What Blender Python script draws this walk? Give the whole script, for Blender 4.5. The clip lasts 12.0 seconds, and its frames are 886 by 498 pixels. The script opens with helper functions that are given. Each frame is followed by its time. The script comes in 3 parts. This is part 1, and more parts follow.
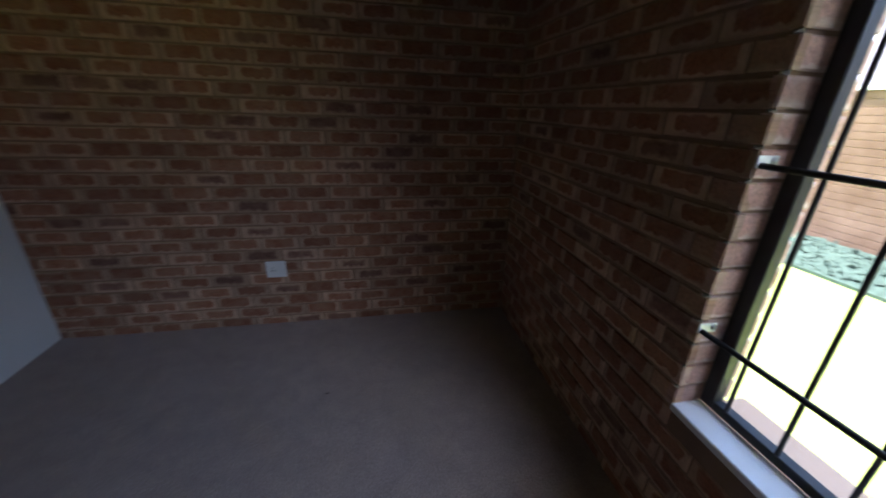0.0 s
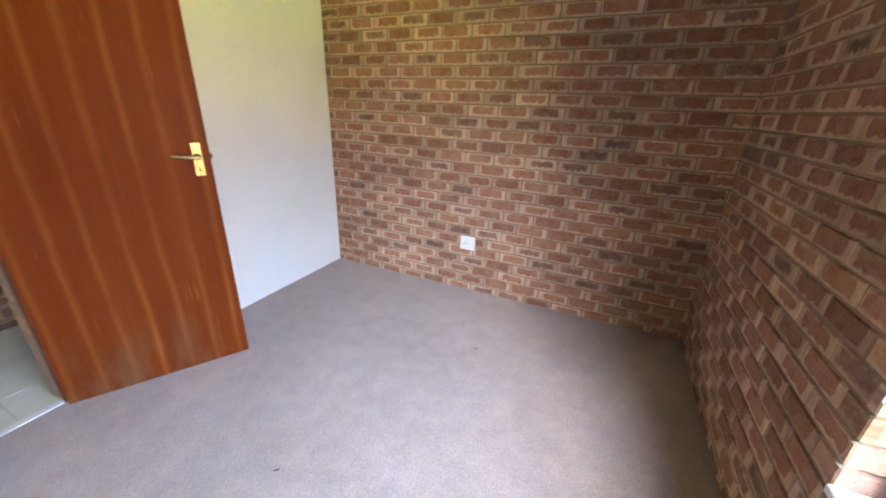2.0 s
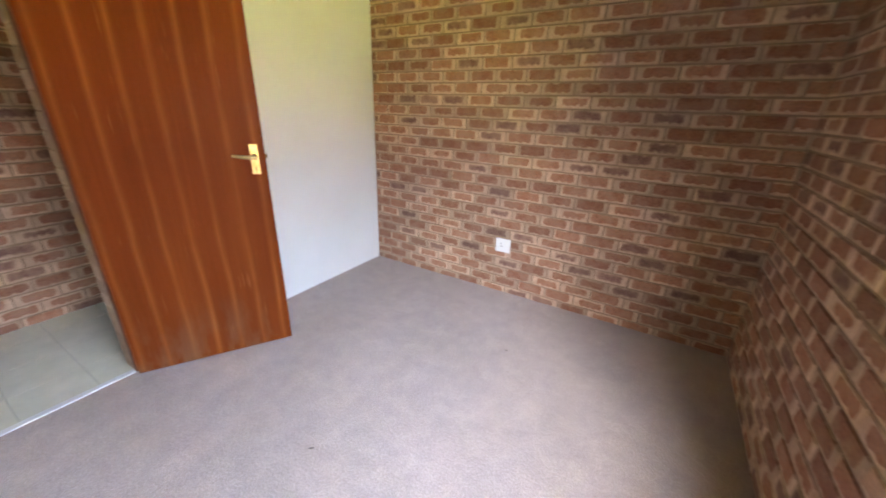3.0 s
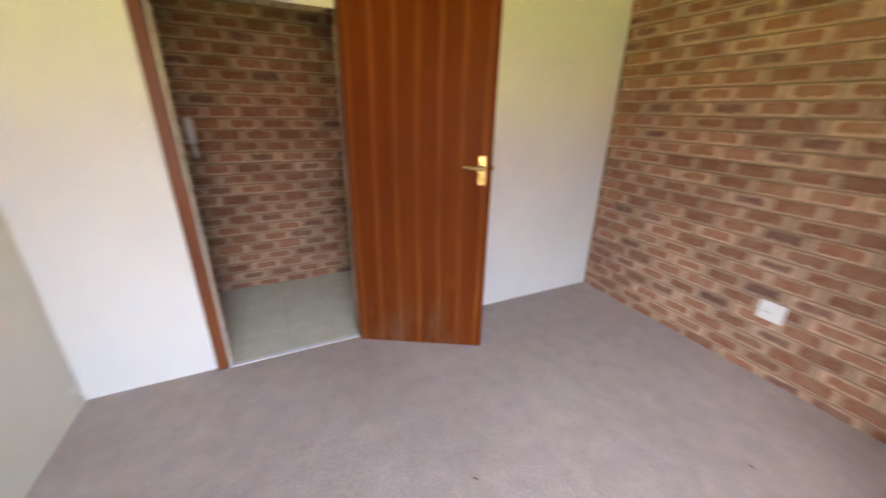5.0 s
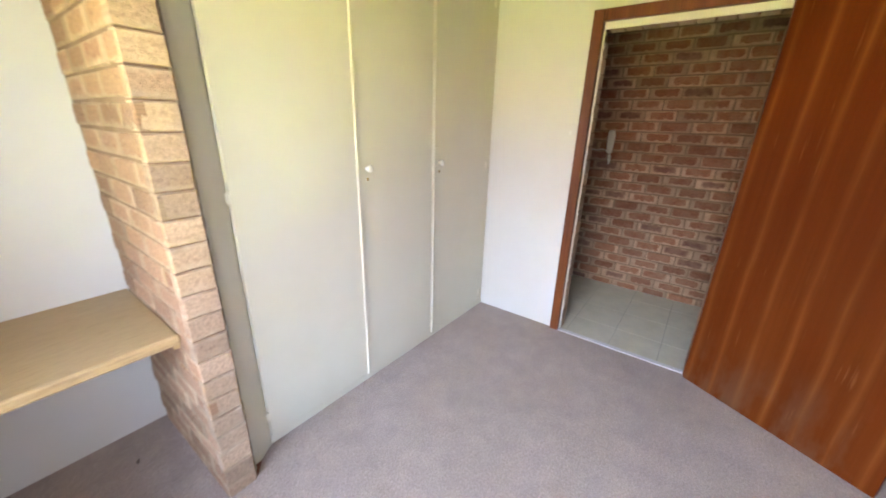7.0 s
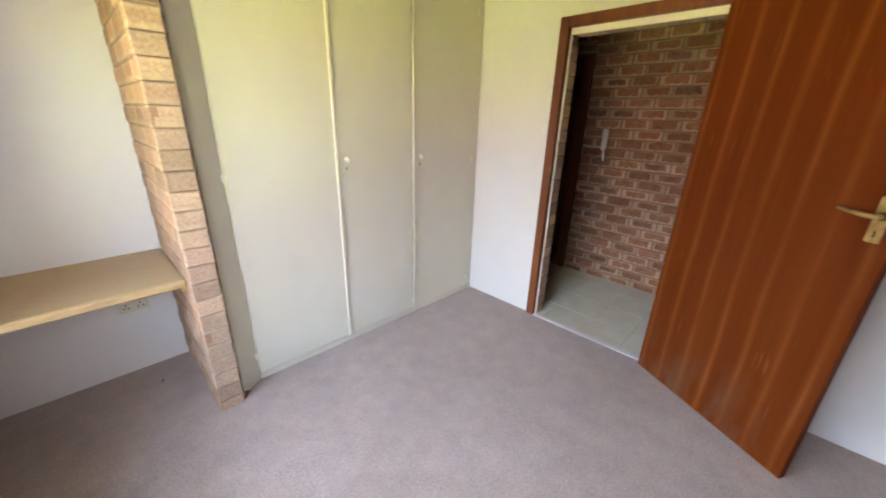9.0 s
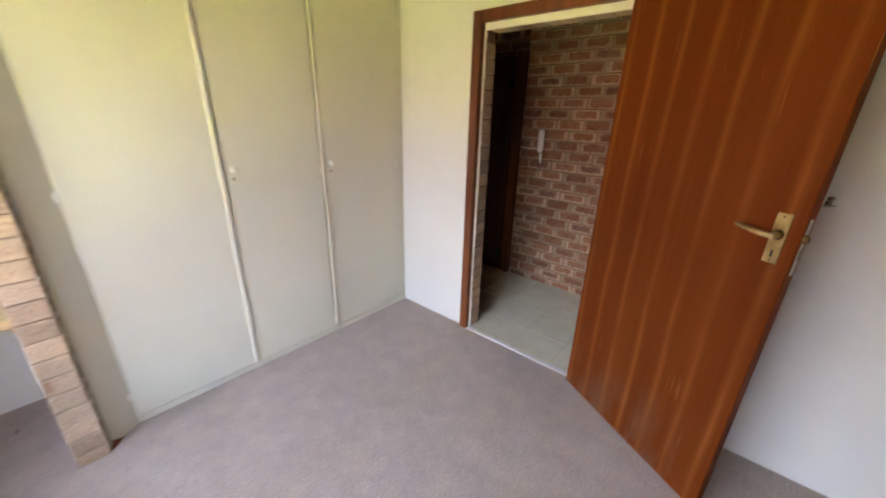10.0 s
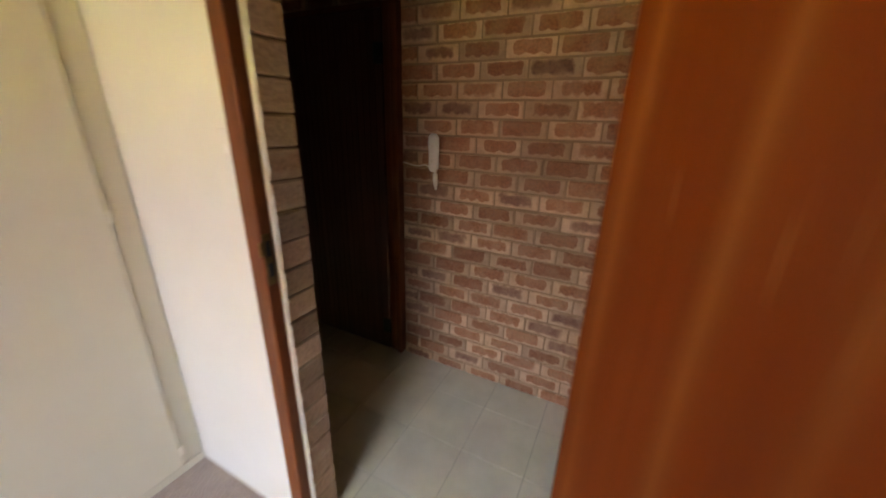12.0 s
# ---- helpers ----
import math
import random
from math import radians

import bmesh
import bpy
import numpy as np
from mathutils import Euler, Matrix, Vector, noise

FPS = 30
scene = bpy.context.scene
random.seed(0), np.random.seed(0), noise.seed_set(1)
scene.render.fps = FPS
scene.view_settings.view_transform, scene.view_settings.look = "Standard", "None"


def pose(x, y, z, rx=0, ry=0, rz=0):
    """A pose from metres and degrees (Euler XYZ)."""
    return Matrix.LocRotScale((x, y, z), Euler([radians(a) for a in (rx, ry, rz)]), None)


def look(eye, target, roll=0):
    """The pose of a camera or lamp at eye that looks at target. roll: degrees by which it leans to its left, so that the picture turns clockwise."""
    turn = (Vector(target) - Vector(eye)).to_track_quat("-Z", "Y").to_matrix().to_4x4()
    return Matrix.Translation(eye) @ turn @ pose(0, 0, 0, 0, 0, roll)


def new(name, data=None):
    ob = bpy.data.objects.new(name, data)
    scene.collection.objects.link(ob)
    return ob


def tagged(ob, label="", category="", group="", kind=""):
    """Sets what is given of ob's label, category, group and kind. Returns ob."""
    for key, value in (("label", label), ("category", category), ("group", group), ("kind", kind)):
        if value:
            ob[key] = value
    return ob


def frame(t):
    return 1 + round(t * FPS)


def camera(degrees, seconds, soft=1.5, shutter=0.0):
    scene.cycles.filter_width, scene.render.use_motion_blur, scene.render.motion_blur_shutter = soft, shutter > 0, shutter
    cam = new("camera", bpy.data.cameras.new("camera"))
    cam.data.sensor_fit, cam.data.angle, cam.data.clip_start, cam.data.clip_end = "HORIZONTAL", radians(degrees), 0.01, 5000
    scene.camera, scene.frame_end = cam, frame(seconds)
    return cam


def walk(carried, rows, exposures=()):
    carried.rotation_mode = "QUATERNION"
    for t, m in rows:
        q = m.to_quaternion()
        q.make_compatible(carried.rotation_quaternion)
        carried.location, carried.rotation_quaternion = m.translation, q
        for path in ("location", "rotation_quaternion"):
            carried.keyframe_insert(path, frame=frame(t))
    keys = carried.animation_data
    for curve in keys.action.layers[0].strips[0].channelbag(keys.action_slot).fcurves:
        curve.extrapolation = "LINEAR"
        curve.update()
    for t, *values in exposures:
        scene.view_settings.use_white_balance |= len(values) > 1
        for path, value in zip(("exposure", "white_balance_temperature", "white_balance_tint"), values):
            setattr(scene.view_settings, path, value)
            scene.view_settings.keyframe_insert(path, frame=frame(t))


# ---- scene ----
cam = camera(102.4, 12.0, soft=1.8, shutter=0.7)
PATH = [
    (0, (0.283, 0.402, 1.499), (0.648, 2.224, 0.759), 1.9),
    (0.5, (0.34, 0.325, 1.519), (0.379, 2.184, 0.78), 1.7),
    (1, (0.47, 0.27, 1.496), (0.166, 2.108, 0.767), 1.8),
    (1.5, (0.515, 0.218, 1.511), (-0.076, 1.981, 0.774), 2.0),
    (2, (0.556, 0.132, 1.488), (-0.2, 1.83, 0.749), 2.1),
    (2.5, (0.599, 0.083, 1.497), (-0.227, 1.745, 0.753), 1.9),
    (2.7, (0.612, 0.086, 1.496), (-0.251, 1.732, 0.756), 1.9),
    (4.3, (0.489, 0.195, 1.483), (-0.963, 1.372, 0.771), 1.1),
    (4.5, (0.454, 0.191, 1.485), (-1.049, 1.303, 0.774), 1.1),
    (5, (0.411, 0.2, 1.51), (-1.265, 1.019, 0.79), 1.2),
    (5.5, (0.425, 0.217, 1.512), (-1.43, 0.431, 0.794), 0.8),
    (6, (0.512, 0.226, 1.512), (-1.301, -0.234, 0.805), 1.2),
    (6.5, (0.642, 0.345, 1.481), (-1.019, -0.529, 0.791), 1.2),
    (7, (0.654, 0.485, 1.477), (-0.866, -0.626, 0.802), 1.4),
    (8.8, (0.608, 0.99, 1.501), (-0.737, -0.314, 0.8), 1.4),
    (9, (0.582, 1.039, 1.501), (-0.768, -0.26, 0.803), 1.5),
    (9.5, (0.43, 1.134, 1.508), (-0.965, -0.114, 0.802), 1.5),
    (10, (0.158, 1.176, 1.544), (-1.275, -0.025, 0.833), 1.4),
    (10.5, (-0.117, 1.085, 1.577), (-1.607, -0.046, 0.871), 1.4),
    (11, (-0.471, 0.956, 1.51), (-2.043, -0.076, 0.829), 1.0),
    (11.5, (-0.863, 0.815, 1.535), (-2.489, -0.11, 0.829), 1.3),
    (12, (-1.184, 0.645, 1.511), (-2.862, -0.199, 0.825), 1.4),
]
EXPOSURES = [(0.0, 2.4, 5500, 9), (0.5, 3.9, 5400, 10), (1.0, 4.95, 5700, 10), (1.5, 5.35, 6000, 9), (2.5, 5.6, 6400, 9), (4.5, 5.2, 7000, 12), (5.5, 5.15, 7300, 13), (7.0, 5.2, 7000, 10), (10.0, 5.02, 7200, 11), (11.0, 5.02, 7800, 13), (12.0, 5.12, 8200, 13)]
walk(cam, [(t, look(eye, target, roll)) for t, eye, target, roll in PATH], EXPOSURES)

# ---- world, sun and large lights ----
SUN_EL, SUN_AZ = radians(79), radians(262)
world = bpy.data.worlds.new("world")
scene.world = world
world.use_nodes = True
wn = world.node_tree.nodes
sky = wn.new("ShaderNodeTexSky")
sky.sky_type, sky.sun_disc = "NISHITA", False
sky.sun_elevation, sky.sun_rotation, sky.dust_density = SUN_EL, SUN_AZ, 3.0
world.node_tree.links.new(sky.outputs["Color"], wn["Background"].inputs["Color"])
wn["Background"].inputs["Strength"].default_value = 0.15
sun_data = bpy.data.lights.new("sun", "SUN")
sun_data.energy, sun_data.angle, sun_data.color = 5.0, radians(0.5), (1.0, 0.95, 0.86)
sun = new("sun", sun_data)
sun_way = Vector((math.sin(SUN_AZ) * math.cos(SUN_EL), math.cos(SUN_AZ) * math.cos(SUN_EL), math.sin(SUN_EL)))
sun.matrix_world = look(sun_way * 30, (0, 0, 0))

# added area lamps outside the window stand in for sky light through its opening
for turn, watts, fall, wide, out in ((-68, 0.36, -0.36, 110, 0.42), (0, 0.38, -0.62, 52, 1.1), (54, 1.40, -0.68, 60, 1.1)):
    sky_lamp = bpy.data.lights.new("sky_fill", "AREA")
    sky_lamp.shape, sky_lamp.size, sky_lamp.size_y, sky_lamp.energy, sky_lamp.color = "RECTANGLE", 1.6, 1.3, watts, (0.74, 0.77, 0.95)
    sky_lamp.spread = radians(wide)
    sky_fill = new("sky_fill", sky_lamp)
    way = Vector((-math.cos(radians(turn)), math.sin(radians(turn)), fall))
    middle = Vector((1.36, 0.26, 1.36)) - way * out
    sky_fill.matrix_world = look(middle, middle + way)

# ---- materials ----


def material(name, rough=0.7, metal=0.0, spec=0.5):
    """A new node material, with short cuts to add nodes and links."""
    m = bpy.data.materials.new(name)
    m.use_nodes = True
    t = m.node_tree
    b = t.nodes["Principled BSDF"]
    b.inputs["Roughness"].default_value = rough
    b.inputs["Metallic"].default_value = metal
    b.inputs["Specular IOR Level"].default_value = spec

    def node(kind, **values):
        n = t.nodes.new(kind)
        for k, v in values.items():
            if k in n.inputs:
                n.inputs[k].default_value = v
        return n
    return m, t, b, node, t.links.new


def ramp(node, stops, interp="LINEAR"):
    r = node("ShaderNodeValToRGB")
    e = r.color_ramp
    e.interpolation = interp
    while len(e.elements) < len(stops):
        e.elements.new(0.5)
    for el, (p, c) in zip(e.elements, stops):
        el.position, el.color = p, (*c, 1)
    return r


def mix(node, link, fac, a, b, how="MIX"):
    n = node("ShaderNodeMix")
    n.data_type, n.blend_type = "RGBA", how
    for sock, v in ((n.inputs[0], fac), (n.inputs[6], a), (n.inputs[7], b)):
        if isinstance(v, (int, float)):
            sock.default_value = v
        elif isinstance(v, tuple):
            sock.default_value = (*v, 1)
        else:
            link(v, sock)
    return n.outputs[2]


def calc(node, link, how, a, b=0.0, c=None, clamp=False):
    n = node("ShaderNodeMath")
    n.operation, n.use_clamp = how, clamp
    for i, v in enumerate((a, b, c)):
        if v is None:
            continue
        if isinstance(v, (int, float)):
            n.inputs[i].default_value = v
        else:
            link(v, n.inputs[i])
    return n.outputs[0]


def bump(node, link, b, height, strength, distance):
    n = node("ShaderNodeBump", Strength=strength, Distance=distance)
    link(height, n.inputs["Height"])
    link(n.outputs[0], b.inputs["Normal"])


def place(node):
    return node("ShaderNodeTexCoord").outputs["Object"]


def world_place(node):
    return node("ShaderNodeNewGeometry").outputs["Position"]


def noise_of(node, link, coords, scale, detail=3.0, rough=0.55, stretch=None):
    if stretch:
        mp = node("ShaderNodeMapping")
        mp.inputs["Scale"].default_value = stretch
        link(coords, mp.inputs[0])
        coords = mp.outputs[0]
    n = node("ShaderNodeTexNoise", Scale=scale, Detail=detail, Roughness=rough)
    link(coords, n.inputs["Vector"])
    return n.outputs["Fac"]


def make_brick(name, light, core, dark, amount, relief=0.005, ring=0.42):
    """Face brick: a pale rim left by the kiln stack round a redder, ragged heart; some burnt dark. UV holds metres from the face's middle."""
    m, t, b, node, link = material(name, 0.85, 0, 0.3)
    uv = node("ShaderNodeUVMap")
    uv.uv_map = "face"
    geo, info = node("ShaderNodeNewGeometry"), node("ShaderNodeObjectInfo")
    rnd = calc(node, link, "FRACT", calc(node, link, "ADD", info.outputs["Random"], geo.outputs["Random Per Island"]))
    rnd2 = calc(node, link, "FRACT", calc(node, link, "MULTIPLY", rnd, 37.7))
    rnd3 = calc(node, link, "FRACT", calc(node, link, "MULTIPLY", rnd, 91.3))
    off = node("ShaderNodeCombineXYZ")
    link(calc(node, link, "MULTIPLY", rnd, 53.0), off.inputs[0])
    link(calc(node, link, "MULTIPLY", rnd2, 31.0), off.inputs[1])
    add = node("ShaderNodeVectorMath")
    add.operation = "ADD"
    link(uv.outputs[0], add.inputs[0])
    link(off.outputs[0], add.inputs[1])
    co = add.outputs[0]
    sep = node("ShaderNodeSeparateXYZ")
    link(uv.outputs[0], sep.inputs[0])
    wob = calc(node, link, "MULTIPLY", calc(node, link, "SUBTRACT", noise_of(node, link, co, 24, 3.5, 0.62), 0.5), calc(node, link, "MULTIPLY_ADD", rnd3, 0.032, 0.016))
    lobes = calc(node, link, "ABSOLUTE", calc(node, link, "SINE", calc(node, link, "MULTIPLY_ADD", sep.outputs[0], calc(node, link, "MULTIPLY_ADD", rnd3, 46.0, 36.0), calc(node, link, "MULTIPLY", rnd, 40.0))))
    dx = calc(node, link, "SUBTRACT", 0.111, calc(node, link, "ABSOLUTE", calc(node, link, "ADD", sep.outputs[0], calc(node, link, "MULTIPLY_ADD", rnd2, 0.024, -0.012))))
    low = calc(node, link, "ADD", sep.outputs[1], calc(node, link, "ADD", calc(node, link, "MULTIPLY", lobes, calc(node, link, "MULTIPLY_ADD", rnd2, 0.009, 0.002)), 0.0305))
    high = calc(node, link, "SUBTRACT", 0.0375 + 0.006, sep.outputs[1])
    d = calc(node, link, "SMOOTH_MIN", calc(node, link, "SUBTRACT", dx, 0.015), calc(node, link, "MINIMUM", low, high), 0.022)
    d = calc(node, link, "ADD", d, wob)
    inset = calc(node, link, "MULTIPLY_ADD", rnd2, 0.012, 0.0)
    soft = calc(node, link, "MULTIPLY_ADD", calc(node, link, "POWER", rnd3, 2.0), 0.016, 0.003)
    heart = node("ShaderNodeMapRange")
    link(d, heart.inputs[0])
    link(inset, heart.inputs[1])
    link(calc(node, link, "ADD", inset, soft), heart.inputs[2])
    seam = node("ShaderNodeMapRange")
    link(calc(node, link, "ABSOLUTE", calc(node, link, "SUBTRACT", calc(node, link, "SUBTRACT", d, inset), 0.0005)), seam.inputs[0])
    seam.inputs[1].default_value, seam.inputs[2].default_value, seam.inputs[3].default_value, seam.inputs[4].default_value = 0.0008, 0.0035, 1.0, 0.0
    blotch = noise_of(node, link, co, 14, 4, 0.6)
    is_dark = calc(node, link, "GREATER_THAN", rnd3, 1 - amount)
    shade = calc(node, link, "MULTIPLY_ADD", rnd, 0.44, 0.76)
    mott = ramp(node, [(0.3, (0.55, 0.50, 0.48)), (0.5, (0.98, 0.96, 0.95)), (0.7, (1.35, 1.3, 1.25))])
    link(noise_of(node, link, co, 75, 4, 0.7), mott.inputs[0])
    heart_col = mix(node, link, 0.75, mix(node, link, is_dark, core, dark), mott.outputs[0], "MULTIPLY")
    rim_mott = ramp(node, [(0.3, (0.80, 0.78, 0.76)), (0.7, (1.15, 1.15, 1.15))])
    link(blotch, rim_mott.inputs[0])
    rim_col = mix(node, link, 1.0, light, rim_mott.outputs[0], "MULTIPLY")
    fill = calc(node, link, "MULTIPLY", heart.outputs[0], calc(node, link, "MULTIPLY_ADD", blotch, 1.3, 0.22, clamp=True))
    col = mix(node, link, fill, rim_col, heart_col)
    pale = tuple(min(1.0, 1.22 * v) for v in light)
    col = mix(node, link, calc(node, link, "MULTIPLY", seam.outputs[0], calc(node, link, "MULTIPLY_ADD", rnd2, ring, 0.0)), col, pale)
    grain = noise_of(node, link, co, 240, 2, 0.6)
    gr = ramp(node, [(0.27, (0.30, 0.26, 0.24)), (0.36, (1, 1, 1)), (0.7, (1, 1, 1)), (0.80, (1.3, 1.25, 1.2))])
    link(grain, gr.inputs[0])
    col = mix(node, link, 0.9, col, gr.outputs[0], "MULTIPLY")
    hsv = node("ShaderNodeHueSaturation")
    link(col, hsv.inputs["Color"])
    link(shade, hsv.inputs["Value"])
    link(hsv.outputs[0], b.inputs["Base Color"])
    h = calc(node, link, "ADD", calc(node, link, "MULTIPLY", grain, 0.6), noise_of(node, link, co, 45, 4, 0.6))
    bump(node, link, b, h, 0.7, relief)
    return m


def make_plain(name, col, col2, rough=0.6, scale=2.0, bump_scale=180, bump_depth=0.0008, spec=0.4, metal=0.0, bump_amount=0.35):
    """Paint, plaster, mortar or stone: two shades in soft clouds, with fine relief."""
    m, t, b, node, link = material(name, rough, metal, spec)
    co = world_place(node)
    n = noise_of(node, link, co, scale, 5, 0.6)
    r = ramp(node, [(0.35, col), (0.68, col2)])
    link(n, r.inputs[0])
    link(r.outputs[0], b.inputs["Base Color"])
    bump(node, link, b, noise_of(node, link, co, bump_scale, 3, 0.6), bump_amount, bump_depth)
    return m


def make_wood(name, dark, mid, light, rough, scale=1.0, lean=(1, 1, 0.06), streak=0.5, spec=0.45):
    """Veneer: long grain along local z, broad paler bands and fine pores."""
    m, t, b, node, link = material(name, rough, 0, spec)
    co = place(node)
    info = node("ShaderNodeObjectInfo")
    off = node("ShaderNodeVectorMath")
    off.operation = "ADD"
    comb = node("ShaderNodeCombineXYZ")
    link(calc(node, link, "MULTIPLY", info.outputs["Random"], 17), comb.inputs[0])
    link(comb.outputs[0], off.inputs[1])
    link(co, off.inputs[0])
    co = off.outputs[0]
    broad = noise_of(node, link, co, 7 * scale, 3, 0.5, lean)
    fine = noise_of(node, link, co, 45 * scale, 5, 0.65, (lean[0], lean[1], lean[2] * 0.5))
    pores = noise_of(node, link, co, 260 * scale, 2, 0.6, (lean[0], lean[1], lean[2] * 0.35))
    f = calc(node, link, "ADD", calc(node, link, "MULTIPLY", broad, streak), calc(node, link, "MULTIPLY", fine, 1 - streak))
    r = ramp(node, [(0.34, dark), (0.5, mid), (0.66, light)])
    link(f, r.inputs[0])
    pr = ramp(node, [(0.3, (0.6, 0.55, 0.5)), (0.5, (1, 1, 1))])
    link(pores, pr.inputs[0])
    link(mix(node, link, 0.55, r.outputs[0], pr.outputs[0], "MULTIPLY"), b.inputs["Base Color"])
    link(calc(node, link, "MULTIPLY_ADD", fine, 0.16, rough - 0.08), b.inputs["Roughness"])
    bump(node, link, b, pores, 0.12, 0.0006)
    return m


def make_door_wood():
    """Red-brown veneer with sparse pale streaks that run the height of the leaf, worn grey-brown at its foot."""
    m, t, b, node, link = material("mahogany_veneer", 0.5, 0, 0.06)
    co = place(node)
    broad = noise_of(node, link, co, 5, 3, 0.5, (1, 1, 0.12))
    base = ramp(node, [(0.30, (0.112, 0.0215, 0.0042)), (0.52, (0.134, 0.0268, 0.0052)), (0.72, (0.152, 0.033, 0.0065))])
    link(broad, base.inputs[0])
    sep = node("ShaderNodeSeparateXYZ")
    link(co, sep.inputs[0])
    drift = calc(node, link, "MULTIPLY", noise_of(node, link, co, 1.6, 2, 0.5, (0.6, 1, 0.5)), 0.075)
    sheet = calc(node, link, "DIVIDE", calc(node, link, "ADD", sep.outputs[0], drift), 0.127)
    away = calc(node, link, "ABSOLUTE", calc(node, link, "SUBTRACT", calc(node, link, "FRACT", sheet), 0.5))
    lr = ramp(node, [(0.0, (1, 1, 1)), (0.07, (0.55, 0.55, 0.55)), (0.17, (0.08, 0.08, 0.08)), (0.30, (0, 0, 0))])
    link(away, lr.inputs[0])
    patch = noise_of(node, link, co, 4, 3, 0.6, (1, 1, 0.35))
    streak = calc(node, link, "MULTIPLY", lr.outputs[0], calc(node, link, "MULTIPLY_ADD", patch, 1.6, -0.25, clamp=True))
    c = mix(node, link, calc(node, link, "MULTIPLY", streak, 0.62), base.outputs[0], (0.30, 0.105, 0.026))
    fine = noise_of(node, link, co, 55, 5, 0.7, (1, 1, 0.02))
    fr = ramp(node, [(0.3, (0.88, 0.86, 0.85)), (0.62, (1.06, 1.06, 1.06))])
    link(fine, fr.inputs[0])
    c = mix(node, link, 0.8, c, fr.outputs[0], "MULTIPLY")
    scr = noise_of(node, link, co, 95, 2, 0.5, (1, 1, 0.035))
    sr = ramp(node, [(0.66, (0, 0, 0)), (0.72, (1, 1, 1))])
    link(scr, sr.inputs[0])
    area = ramp(node, [(0.45, (0, 0, 0)), (0.6, (1, 1, 1))])
    link(noise_of(node, link, co, 3.2, 3, 0.6, (1, 1, 0.5)), area.inputs[0])
    c = mix(node, link, calc(node, link, "MULTIPLY", calc(node, link, "MULTIPLY", sr.outputs[0], area.outputs[0]), 0.5), c, (0.30, 0.125, 0.045))
    worn = noise_of(node, link, co, 6, 4, 0.6, (1, 1, 0.35))
    low = node("ShaderNodeMapRange")
    link(sep.outputs[2], low.inputs[0])
    low.inputs[1].default_value, low.inputs[2].default_value, low.inputs[3].default_value, low.inputs[4].default_value = 0.02, 0.42, 1.0, 0.0
    wr = ramp(node, [(0.48, (0, 0, 0)), (0.62, (1, 1, 1))])
    link(worn, wr.inputs[0])
    scuffed = calc(node, link, "MULTIPLY", low.outputs[0], wr.outputs[0])
    c = mix(node, link, calc(node, link, "MULTIPLY", scuffed, 0.55), c, (0.16, 0.085, 0.045))
    link(c, b.inputs["Base Color"])
    link(calc(node, link, "MULTIPLY_ADD", broad, 0.2, 0.36), b.inputs["Roughness"])
    bump(node, link, b, fine, 0.1, 0.0005)
    return m


def make_carpet():
    m, t, b, node, link = material("carpet", 0.97, 0, 0.1)
    co = world_place(node)
    broad = noise_of(node, link, co, 1.7, 4, 0.6)
    r = ramp(node, [(0.32, (0.385, 0.305, 0.262)), (0.7, (0.445, 0.356, 0.310))])
    link(broad, r.inputs[0])
    tread = noise_of(node, link, co, 9, 5, 0.7)
    tr = ramp(node, [(0.32, (0.88, 0.88, 0.89)), (0.66, (1.07, 1.065, 1.06))])
    link(tread, tr.inputs[0])
    tuft = noise_of(node, link, co, 330, 2, 0.7)
    tf = ramp(node, [(0.3, (0.52, 0.52, 0.52)), (0.7, (1.42, 1.42, 1.42))])
    link(tuft, tf.inputs[0])
    clump = noise_of(node, link, co, 105, 3, 0.75)
    cl = ramp(node, [(0.32, (0.74, 0.74, 0.74)), (0.68, (1.24, 1.24, 1.24))])
    link(clump, cl.inputs[0])
    c = mix(node, link, 1.0, r.outputs[0], tr.outputs[0], "MULTIPLY")
    c = mix(node, link, 1.0, c, cl.outputs[0], "MULTIPLY")
    link(mix(node, link, 0.8, c, tf.outputs[0], "MULTIPLY"), b.inputs["Base Color"])
    b.inputs["Sheen Weight"].default_value = 0.25
    bump(node, link, b, calc(node, link, "ADD", tuft, noise_of(node, link, co, 120, 2, 0.6)), 0.8, 0.005)
    return m


def make_grass(name, a, c, e):
    m, t, b, node, link = material(name, 0.9, 0, 0.2)
    co = world_place(node)
    f = calc(node, link, "ADD", calc(node, link, "MULTIPLY", noise_of(node, link, co, 1.2, 5, 0.6), 0.6),
             calc(node, link, "MULTIPLY", noise_of(node, link, co, 40, 3, 0.7), 0.4))
    r = ramp(node, [(0.3, a), (0.5, c), (0.7, e)])
    link(f, r.inputs[0])
    link(r.outputs[0], b.inputs["Base Color"])
    bump(node, link, b, noise_of(node, link, co, 60, 3, 0.7), 0.8, 0.03)
    return m


def make_brass():
    m, t, b, node, link = material("brass", 0.28, 1.0)
    co = world_place(node)
    r = ramp(node, [(0.35, (0.36, 0.26, 0.11)), (0.65, (0.54, 0.41, 0.19))])
    link(noise_of(node, link, co, 22, 3, 0.6), r.inputs[0])
    link(r.outputs[0], b.inputs["Base Color"])
    link(calc(node, link, "MULTIPLY_ADD", noise_of(node, link, co, 35, 2, 0.5), 0.12, 0.28), b.inputs["Roughness"])
    return m


